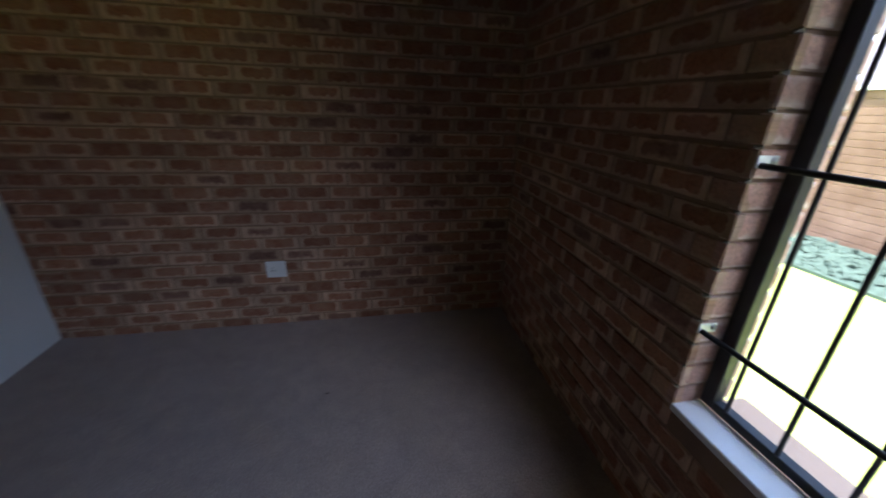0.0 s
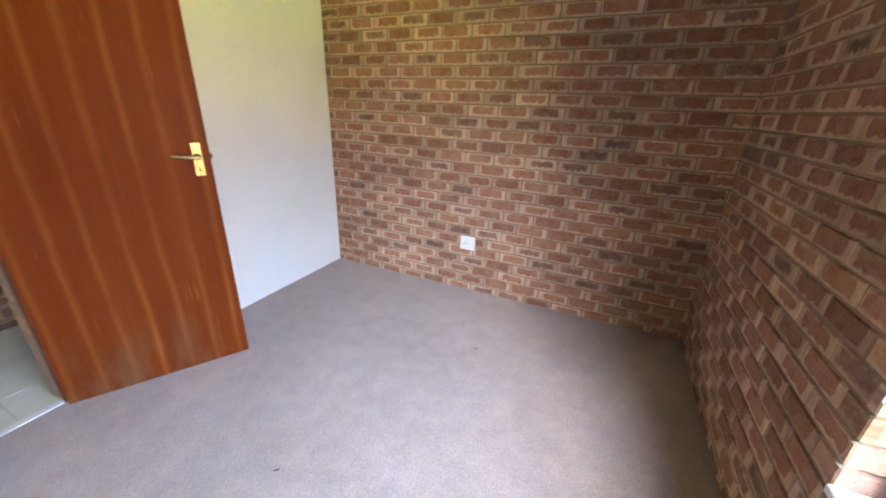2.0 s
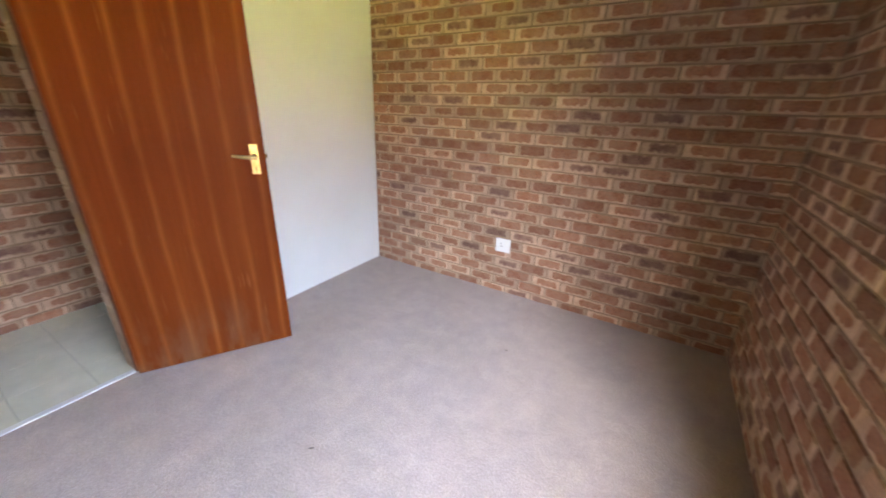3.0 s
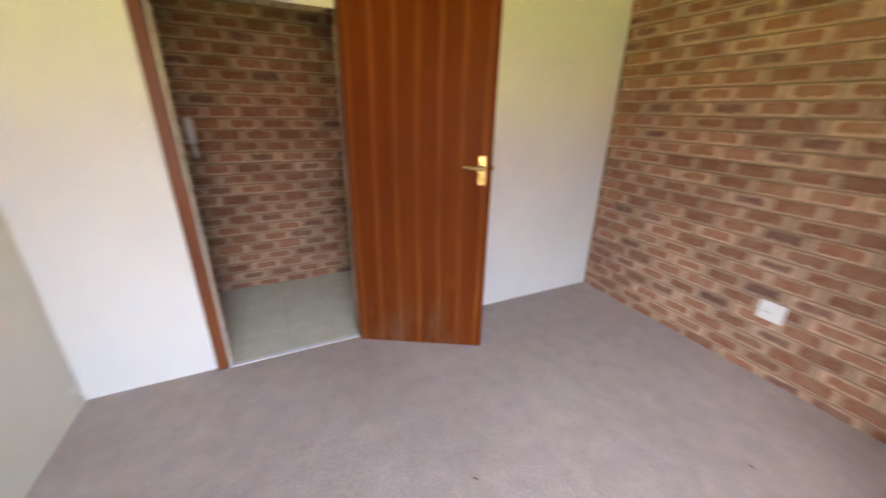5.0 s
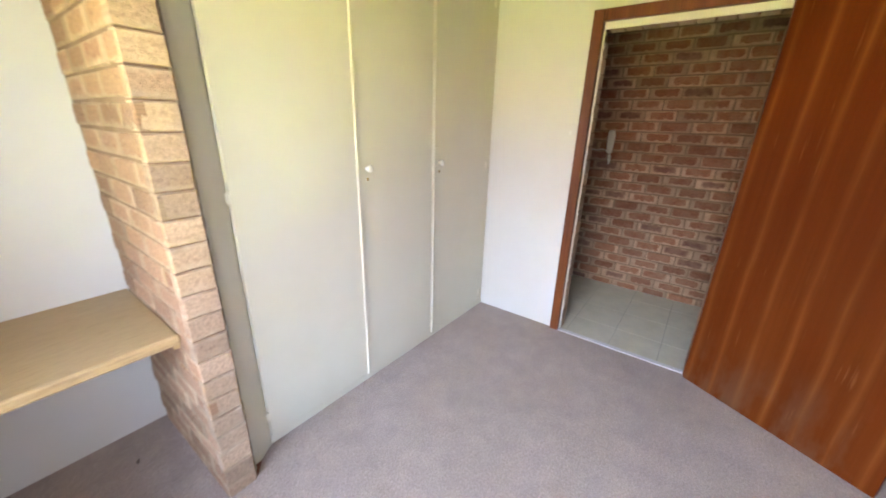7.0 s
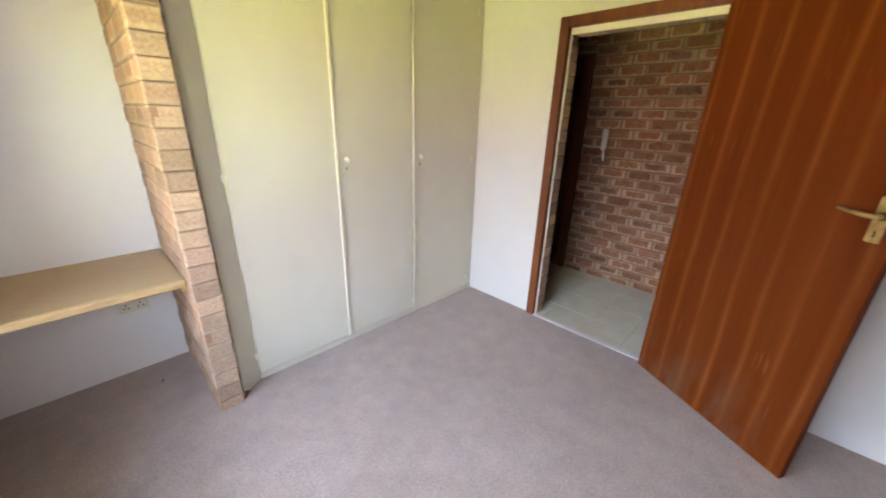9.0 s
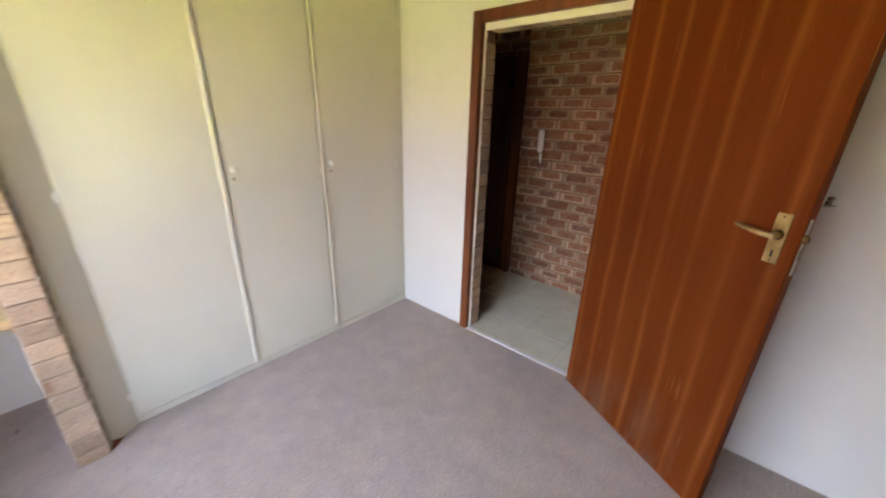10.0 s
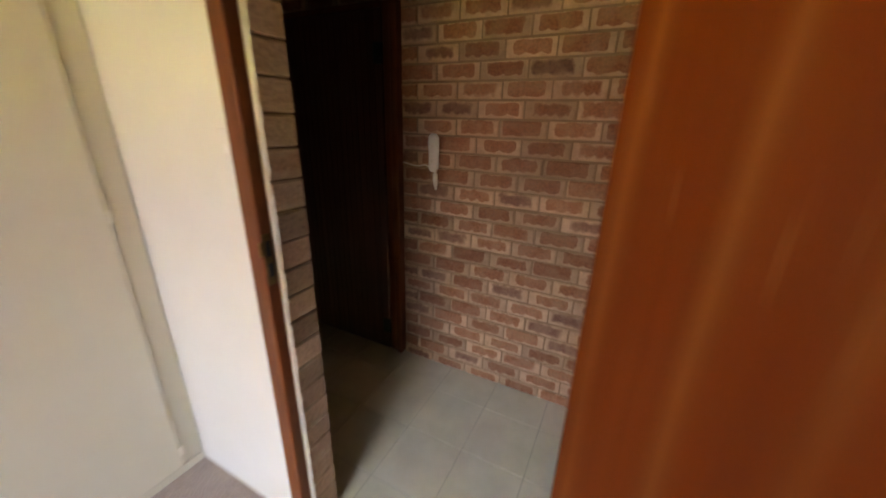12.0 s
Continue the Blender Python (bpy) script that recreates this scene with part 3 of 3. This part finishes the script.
for k in range(3):
    x1, x0 = GAPS[k] - 0.003, GAPS[k + 1] + 0.0045
    leaf = part("door", boxes(((x0, 0.0005, 0.048), (x1, 0.018 + 0.002 * (k == 1), TOP - 0.03)), bevel=0.006), CREAM, cup)
    if k:
        kz = 1.248 if k == 1 else 1.236
        kx = x1 - (0.046 if k == 1 else 0.058)
        knob = lathe(bmesh.new(), [(0.002, 0.010), (0.012, 0.0085), (0.018, 0.012), (0.024, 0.0175), (0.030, 0.0185), (0.036, 0.015), (0.039, 0.007)], (kx, 0.016, kz), (0, 1, 0))
        part("knob", knob, PORCELAIN, leaf, "round white porcelain knob")
        esc = part("escutcheon", boxes(((kx - 0.008, 0.018, kz - 0.062), (kx + 0.006, 0.0225, kz - 0.046)), bevel=0.001), BRASS, leaf, "small brass keyhole plate")
        part("keyhole", boxes(((kx - 0.002, 0.0226, kz - 0.056), (kx, 0.0232, kz - 0.051))), DARK_SLOT, esc)
part("cover_strip", boxes(((GAPS[1] - 0.003, 0.019, 0.05), (GAPS[1] + 0.019, 0.031, TOP - 0.03)), bevel=0.004), CREAM, cup, "cream half-round cover strip over the joint")
part("cover_strip", boxes(((GAPS[2] - 0.019, 0.020, 0.05), (GAPS[2] - 0.001, 0.030, TOP - 0.03)), bevel=0.003), CREAM, cup)
for x, z in ((GAPS[0], 1.195), (GAPS[0], 0.178), (GAPS[2] + 0.004, 1.195), (GAPS[2] + 0.004, 0.118), (GAPS[3] + 0.004, 1.178), (GAPS[3] + 0.002, 0.132), (GAPS[3] + 0.004, 2.2)):
    h = rod(bmesh.new(), (x, 0.019, z - 0.022), (x, 0.019, z + 0.022), 0.0048)
    box(h, (x - 0.010, 0.0175, z - 0.018), (x + 0.010, 0.0215, z + 0.018), 0.001)
    part("hinge", h, CREAM_STRIP, cup, "small painted hinge")

# added dark wedge that stands in for shade in the gap under the filler
wedge = bmesh.new()
low = [wedge.verts.new((x, y, 0.0)) for x, y in ((0.158, 0.054), (0.205, 0.084), (0.206, 0.116))]
up = [wedge.verts.new((x, y, z)) for x, y, z in ((0.162, 0.057, 0.005), (0.205, 0.084, 0.034), (0.206, 0.110, 0.012))]
wedge.faces.new(low[::-1])
wedge.faces.new(up)
for a in range(3):
    wedge.faces.new((low[a], low[(a + 1) % 3], up[(a + 1) % 3], up[a]))
part("packing_wedge", wedge, FRAME_WOOD, cup, "dark brown wedge standing in for the shaded gap at the cupboard's foot")

# ---- brick nib between cupboard and desk ----
PX0, PX1, PY = 0.214, 0.326, -0.803
nib = structure("brick_nib", boxes(((PX0 + 0.004, YS, 0), (PX1 - 0.005, PY - 0.009, TOP))), MORTAR, "narrow face brick nib wall beside the cupboard", "brick pier")

jamb_bead = bmesh.new()
rd = random.Random(10)
rows = []
for k in range(110):
    z = k * (DZ - 0.037) / 109
    w, d = rd.uniform(0.0, 0.006), rd.uniform(-0.002, 0.005)
    rows.append([jamb_bead.verts.new(p) for p in ((XW - 0.0135, DY0 - 0.006, z), (XW - 0.0137, DY0 + 0.004 + d, z), (XW - 0.020 - w, DY0 + 0.0095 + d, z), (XW - 0.027 - w, DY0 - 0.002, z))])
for p, q in zip(rows, rows[1:]):
    for k in range(3):
        jamb_bead.faces.new((p[k], p[k + 1], q[k + 1], q[k]))
part("jamb_mortar", jamb_bead, CREAM_STRIP, frame_door, "ragged cream mortar bead beside the frame")

bead = bmesh.new()
rj = random.Random(5)
rows = []
for k in range(130):
    z = k * TOP / 129
    w, d = rj.uniform(0.0, 0.007), rj.uniform(0.0, 0.008)
    rows.append([bead.verts.new(p) for p in ((CX1 - 0.004, PY - 0.06, z), (CX1 - 0.003, PY - 0.034 + d, z), (PX0 + 0.001 + w * 0.5, PY - 0.020 + d, z), (PX0 + 0.010, PY - 0.03, z))])
for p, q in zip(rows, rows[1:]):
    for a in range(3):
        bead.faces.new((p[a], p[a + 1], q[a + 1], q[a]))
part("joint_filling", bead, JOINT_GREY, nib, "ragged grey mortar filling beside the cupboard")

# ---- desk in the alcove ----
desk = thing("built_in_desk", pose(PX1, YS, 0), "pale oak laminate desk top fixed between the walls", "desk")
part("desktop", boxes(((0.0, 0.0, 0.695), (XE - PX1, 0.605, 0.735)), bevel=0.007), DESK_WOOD, desk)
part("bearer", boxes(((0.0, 0.03, 0.67), (0.022, 0.58, 0.6945)), bevel=0.002), DESK_WOOD, desk)
part("bearer", boxes(((0.022, 0.0, 0.67), (XE - PX1, 0.022, 0.6945)), bevel=0.002), DESK_WOOD, desk)


def socket(at, w, h, mat, label, holes):
    """A wall socket plate: local x along the wall, y out of it, z up."""
    s = thing("wall_socket", at, label, "socket")
    plate = part("plate", boxes(((-w / 2, 0, -h / 2), (w / 2, 0.010, h / 2)), bevel=0.003), mat, s)
    for hx in holes:
        for dx, dz in ((0, 0.012), (-0.011, -0.008), (0.011, -0.008)):
            part("pin_hole", rod(bmesh.new(), (hx + dx, 0.0095, dz), (hx + dx, 0.0108, dz), 0.0042, 10), DARK_SLOT, plate)
        part("rocker", boxes(((hx - 0.007, 0.010, 0.024), (hx + 0.007, 0.014, 0.042)), bevel=0.0015), mat, plate)
    return s


socket(pose(-0.399, YN - 0.001, 0.432, 0, 0, 180), 0.128, 0.118, WHITE_PLASTIC, "white plastic wall socket on the brick wall", (0.02,))
socket(pose(0.520, YS, 0.422), 0.14, 0.072, AGED_PLASTIC, "yellowed double socket on the wall under the desk", (-0.033, 0.033))

# light switch beside the doorway
switch = thing("light_switch", pose(XW, -0.300, 1.425), "flat white light switch plate on the plastered wall", "light switch")
plate = part("plate", boxes(((0, -0.034, -0.05), (0.0028, 0.034, 0.05)), bevel=0.001), PLASTER, switch)
part("rocker", boxes(((0.0028, -0.008, -0.012), (0.005, 0.008, 0.012)), bevel=0.0008), WHITE_PLASTIC, plate)

# chrome coat hook on the plastered wall behind the door
hook = thing("wall_hook", pose(XW, 1.432, 1.262) @ Matrix.Scale(0.78, 4), "small chrome hook screwed to the white plastered wall", "hook")
part("base", lathe(bmesh.new(), [(0.0, 0.015), (0.003, 0.015), (0.006, 0.011), (0.008, 0.006)], (0, 0, 0), (1, 0, 0)), CHROME, hook)
stem = rod(bmesh.new(), (0.006, 0, 0), (0.040, 0, 0.002), 0.0055)
rod(stem, (0.034, -0.026, -0.012), (0.034, 0.024, -0.006), 0.0042)
rod(stem, (0.034, 0, -0.008), (0.034, 0, 0.004), 0.005)
part("arm", stem, CHROME, hook)
part("ball", lathe(bmesh.new(), [(0.0, 0.004), (0.004, 0.012), (0.011, 0.0165), (0.018, 0.0165), (0.025, 0.012), (0.029, 0.004)], (0.026, 0, 0.012), (0.35, 0, 1)), CHROME, hook, "round chrome knob")

# ---- window ----
window = thing("window_1", pose(XE + 0.106, 0, 0), "dark steel window with a clear pane and burglar bars", "window", kind="structure")
W = 0.045
part("window_frame", boxes(((0, WY1 - W, WZ0), (0.04, WY1, WZ1)), ((0, WY0, WZ0), (0.04, WY0 + W, WZ1)), ((0, WY0 + W, WZ0), (0.04, WY1 - W, WZ0 + 0.03)), ((0, WY0 + W, WZ1 - W), (0.04, WY1 - W, WZ1)), bevel=0.003), STEEL, window)
pane = part("pane", boxes(((0.028, WY0 + W, WZ0 + 0.03), (0.032, WY1 - W, WZ1 - W))), GLASS, window)
pane.visible_shadow = False
y = WY1 - 0.085
while y > WY0 + 0.1:
    part("upright_bar", rod(bmesh.new(), (0.008, y, WZ0 + 0.02), (0.008, y, WZ1 - 0.02), 0.0065, 10), STEEL, window)
    y -= 0.156
for z in (0.880, 1.384):
    bar = part("burglar_bar", rod(bmesh.new(), (-0.094, WY0 + 0.004, z), (-0.094, WY1 - 0.004, z), 0.008, 12), STEEL, window, "black horizontal burglar bar")
    for yy, way in ((WY0, 1), (WY1, -1)):
        bracket = part("bracket", boxes(((-0.108, yy, z - 0.006), (-0.042, yy + way * 0.004, z + 0.026)), bevel=0.001), ALUMINIUM, bar, "bare steel fixing bracket")
        part("bolt", lathe(bmesh.new(), [(0.0, 0.010), (0.005, 0.010), (0.008, 0.006)], (-0.056, yy + way * 0.003, z + 0.012), (0, way, 0), 10), GALV, bracket)
sill = structure("window_sill", boxes(((XE - 0.008, WY0, WZ0 - 0.028), (XE + 0.106, WY1, WZ0)), bevel=0.004), SILL, "white painted inner window sill", "window sill")
sill_out = structure("outer_sill", boxes(((XE + 0.155, WY0, WZ0 - 0.10), (XE + 0.30, WY1, WZ0 - 0.02)), bevel=0.006), BRICK_END, "brick outer window sill", "window sill")

# ---- hall ----
hall_door = thing("door_2", pose(XHB + 0.036, HD1 - 0.10, 0.006), "closed dark brown boarded wooden door in the hall", "door", kind="structure")
part("leaf", boxes(((-0.04, -0.755, 0), (-0.004, 0.0, HDZ - 0.035)), bevel=0.003), HALL_WOOD, hall_door)
for k in range(17):
    part("board", boxes(((-0.0035, -0.0445 * (k + 1) + 0.0015, 0.003), (0.0, -0.0445 * k - 0.0015, HDZ - 0.038)), bevel=0.0012), HALL_WOOD, hall_door)
for z in (0.18, 1.82):
    part("hinge", boxes(((-0.002, -0.045, z - 0.05), (0.012, 0.012, z + 0.05)), bevel=0.003), STEEL, hall_door, "dark steel hinge")
hall_frame = structure("hall_door_frame", boxes(
    ((XHB + 0.045, HD1 - 0.042, 0), (XHB - 0.09, HD1 - 0.002, HDZ)), ((XHB + 0.030, HD1 - 0.094, 0), (XHB - 0.09, HD1 - 0.0425, HDZ)),
    ((XHB + 0.045, HD0 + 0.002, 0), (XHB - 0.09, HD0 + 0.075, HDZ)), ((XHB + 0.045, HD0 + 0.0755, HDZ - 0.03), (XHB - 0.09, HD1 - 0.0945, HDZ)), bevel=0.004),
    FRAME_WOOD, "dark wooden frame of the hall door", "door frame")

phone = thing("intercom_handset", pose(XHB, -0.288, 1.240), "white plastic intercom handset hung on the brick wall", "intercom")


def loft(rings, sides=20):
    """A closed body through upright ellipses: (height, middle, half width, half depth)."""
    bm, made = bmesh.new(), []
    for z, mid, hw, hd in rings:
        made.append([bm.verts.new((mid + hd * math.sin(k * math.tau / sides), hw * math.cos(k * math.tau / sides), z)) for k in range(sides)])
    for p, q in zip(made, made[1:]):
        for k in range(sides):
            bm.faces.new((p[k], p[(k + 1) % sides], q[(k + 1) % sides], q[k]))
    bm.faces.new(made[0][::-1])
    bm.faces.new(made[-1])
    for f in bm.faces:
        f.smooth = True
    return bm


part("cradle", boxes(((0.0, -0.019, 0.012), (0.018, 0.019, 0.182)), bevel=0.005), WHITE_PLASTIC, phone)
handset = part("handset", loft([(0.0, 0.03, 0.012, 0.006), (0.004, 0.032, 0.021, 0.012), (0.02, 0.034, 0.0255, 0.016), (0.06, 0.031, 0.0275, 0.013), (0.10, 0.030, 0.029, 0.012),
                                (0.145, 0.033, 0.031, 0.015), (0.178, 0.034, 0.0295, 0.016), (0.192, 0.032, 0.023, 0.011), (0.198, 0.030, 0.012, 0.005)]), WHITE_PLASTIC, phone)
for z in (0.052, 0.132):
    part("mark", boxes(((0.0435, -0.003, z), (0.0475, 0.003, z + 0.007)), bevel=0.0008), AGED_PLASTIC, handset)
tail = lathe(bmesh.new(), [(0.0, 0.004), (0.02, 0.012), (0.06, 0.013), (0.095, 0.006), (0.10, 0.002)], (0.018, 0.004, 0.002), (0.0, 0.06, -1))
part("cord_loop", tail, WHITE_PLASTIC, phone, "bunched white cord hanging under the handset")
cable = bpy.data.curves.new("cable", "CURVE")
cable.dimensions, cable.bevel_depth = "3D", 0.003
sp = cable.splines.new("BEZIER")
sp.bezier_points.add(3)
for p, co in zip(sp.bezier_points, ((0.012, -0.018, 0.01), (0.012, -0.06, 0.03), (0.008, -0.11, 0.022), (0.004, -0.205, 0.035))):
    p.co, p.handle_left_type, p.handle_right_type = co, "AUTO", "AUTO"
cable.materials.append(WHITE_PLASTIC)
ob = new("cable", cable)
ob.parent = phone

# ---- garden ----
garden_wall = thing("garden_wall", pose(7.0, 0, -0.25), "sunlit yellow-brown coursed garden wall behind the lawn", "garden wall", kind="structure")
part("core", boxes(((0.012, -14, 0), (0.22, 22, 2.16))), MORTAR, garden_wall)
for k in range(20):
    part("course", boxes(((0.0, -14, 0.008 + k * 0.107), (0.03, 22, (k + 1) * 0.107)), bevel=0.004), GARDEN_STONE, garden_wall)
part("coping", boxes(((-0.04, -14, 2.145), (0.26, 22, 2.20)), bevel=0.01), SILL, garden_wall, "white painted coping")
far_roof = bmesh.new()
ridge = [far_roof.verts.new(p) for p in ((7.6, -14, 1.95), (7.6, 22, 1.95), (9.8, 22, 3.15), (9.8, -14, 3.15), (7.6, -14, 1.80), (7.6, 22, 1.80), (9.8, 22, 3.0), (9.8, -14, 3.0))]
for f in ((0, 1, 2, 3), (7, 6, 5, 4), (0, 4, 5, 1), (2, 6, 7, 3), (1, 5, 6, 2), (0, 3, 7, 4)):
    far_roof.faces.new([ridge[i] for i in f])
far_house = structure("far_roof", far_roof, ROOF_TILE, "faded mauve-brown tiled roof behind the garden wall", "roof")
part("wall", boxes(((7.9, -14, -0.25), (8.1, 22, 2.0))), GARDEN_STONE, far_house)
bed = bmesh.new()
rb = random.Random(3)
for k in range(9000):
    c = Vector((rb.uniform(5.5, 6.95), rb.uniform(-2, 9), -0.25 + rb.uniform(0.0, 0.05)))
    d = Vector((rb.uniform(-1, 1), rb.uniform(-1, 1), rb.uniform(0.0, 0.35))).normalized() * rb.uniform(0.06, 0.12)
    s = d.cross(Vector((rb.uniform(-0.4, 0.4), rb.uniform(-0.4, 0.4), 1.0))).normalized() * 0.03
    bm_v = [bed.verts.new(c + p) for p in (-d * 0.6, s, d, -s)]
    bed.faces.new(bm_v)
box(bed, (5.45, -2, -0.26), (6.99, 9, -0.21))
leaves = part("leaves", bed, SHADED_LEAF)
tagged(leaves, "low green planting at the foot of the garden wall, coloured dark as in shade", "plants", kind="stuff")
leaves.name = "flower_bed"

# ---- marks on the carpet ----
for mx, my, a in ((-0.507, 0.833, 40), (-0.02, 2.027, 15), (0.50, -1.30, 70)):
    mark = bmesh.new()
    bmesh.ops.create_circle(mark, cap_ends=True, segments=9, radius=0.016)
    for v in mark.verts:
        v.co = (v.co.x * RND.uniform(0.7, 1.2), v.co.y * RND.uniform(0.3, 0.5), 0.0015)
    ob = part("carpet_mark", mark, SCUFF)
    ob.matrix_world = pose(mx, my, 0.001, 0, 0, a)
    tagged(ob, "small dark scuff mark on the grey carpet", "stain")

# ---- bricks and tiles ----
lay(wall_north, pose(XE, YN, 0, 0, 0, 180), XE - XW, TOP, first=0.02)
lay(wall_east, pose(XE, YS, 0, 0, 0, 90), YN - YS, TOP, gap=(WY0 - YS, WY1 - YS, WZ0 - 0.07, WZ1), first=-(WY1 - YS) % PITCH, limit=300, start=WY0 - YS - 0.12, ends=PALE_BRICK)
lay(wall_hall, pose(XHB, 1.74, 0, 0, 0, -90), 1.74 - HD1, TOP, first=0.05, limit=300)
lay(wall_hall, pose(XHB, HD1, 0, 0, 0, -90), HD1 - HD0, TOP, first=0.05, z0=HDZ)
lay(nib, pose(PX1, PY, 0, 0, 0, -90), PY - YS, TOP, mat=PALE_BRICK)
for k in range(31):
    z = SKIRT + (k + 0.5) * COURSE
    if z < TOP - 0.04:
        brick(nib, pose((PX0 + PX1) / 2, PY, z), PX1 - PX0, 0.0805, 0.04, BRICK_END)
    if z < DZ - 0.06:
        brick(wall_west_hall, pose(XW - 0.077, DY0 + 0.008, z), 0.106, 0.080, 0.03, BRICK_END)
        brick(wall_west_hall, pose(XW - 0.077, DY1 + 0.001, z, 0, 0, 180), 0.106, 0.080, 0.03, BRICK_END)
    if WZ0 - 0.02 < z < WZ1 + 0.02:
        brick(wall_east, pose(XE + 0.057, WY1, z, 0, 0, 180), 0.112, BH, 0.03, JAMB_BRICK)
        brick(wall_east, pose(XE + 0.057, WY0, z), 0.112, BH, 0.03, JAMB_BRICK)
        brick(wall_east, pose(XE + 0.191, WY1, z, 0, 0, 180), 0.080, BH, 0.03, JAMB_BRICK)
for k in range(9):
    brick(wall_west_hall, pose(XW - 0.077, DY0 + 0.055 + k * COURSE, DZ - 0.036, -90, 0, 0), 0.106, BH, 0.03, BRICK_END)
spill = bmesh.new()
rs = random.Random(21)
for k in range(31):
    z = SKIRT + k * COURSE
    if WZ0 + 0.02 < z < WZ1:
        for y0, way in ((WY1, 1), (WY0, -1)):
            w, h, d = rs.uniform(0.006, 0.016), rs.uniform(0.003, 0.006), rs.uniform(0.004, 0.013)
            tip = spill.verts.new((XE - d, y0 + way * rs.uniform(0.004, 0.012), z - rs.uniform(0.0, 0.008)))
            ring = [spill.verts.new((XE + 0.004, y0 + way * (a * w), z + b * h)) for a, b in ((-0.2, -1), (1.6, -1), (1.6, 1), (-0.2, 1))]
            for i in range(4):
                spill.faces.new((ring[i], ring[(i + 1) % 4], tip))
part("mortar_spill", spill, JOINT_GREY, wall_east, "grey mortar squeezed out of the jamb's joints")["kind"] = "stuff"
tile_me = {}
for i in range(5):
    for j in range(15):
        x0, x1 = max(-2.392 - 0.307 * 2 + 0.307 * i, XHB), min(-2.392 - 0.307 + 0.307 * i, XW - 0.020)
        y0 = -0.143 - 0.307 * 7 + 0.307 * j
        w, d = round(x1 - x0 - 0.004, 3), 0.303
        if w < 0.03:
            continue
        key = (w, d)
        if key not in tile_me:
            tb = boxes(((-w / 2, -d / 2, -0.006), (w / 2, d / 2, 0.0)), bevel=0.0012)
            tile_me[key] = bpy.data.meshes.new("tile")
            tb.to_mesh(tile_me[key])
            tb.free()
            tile_me[key].materials.append(TILE)
        ob = new("tile", tile_me[key])
        ob.parent = hall_floor
        ob.matrix_basis = pose((x0 + x1) / 2, y0 + 0.1535, -0.0045 + RND.uniform(-0.0006, 0.0006))
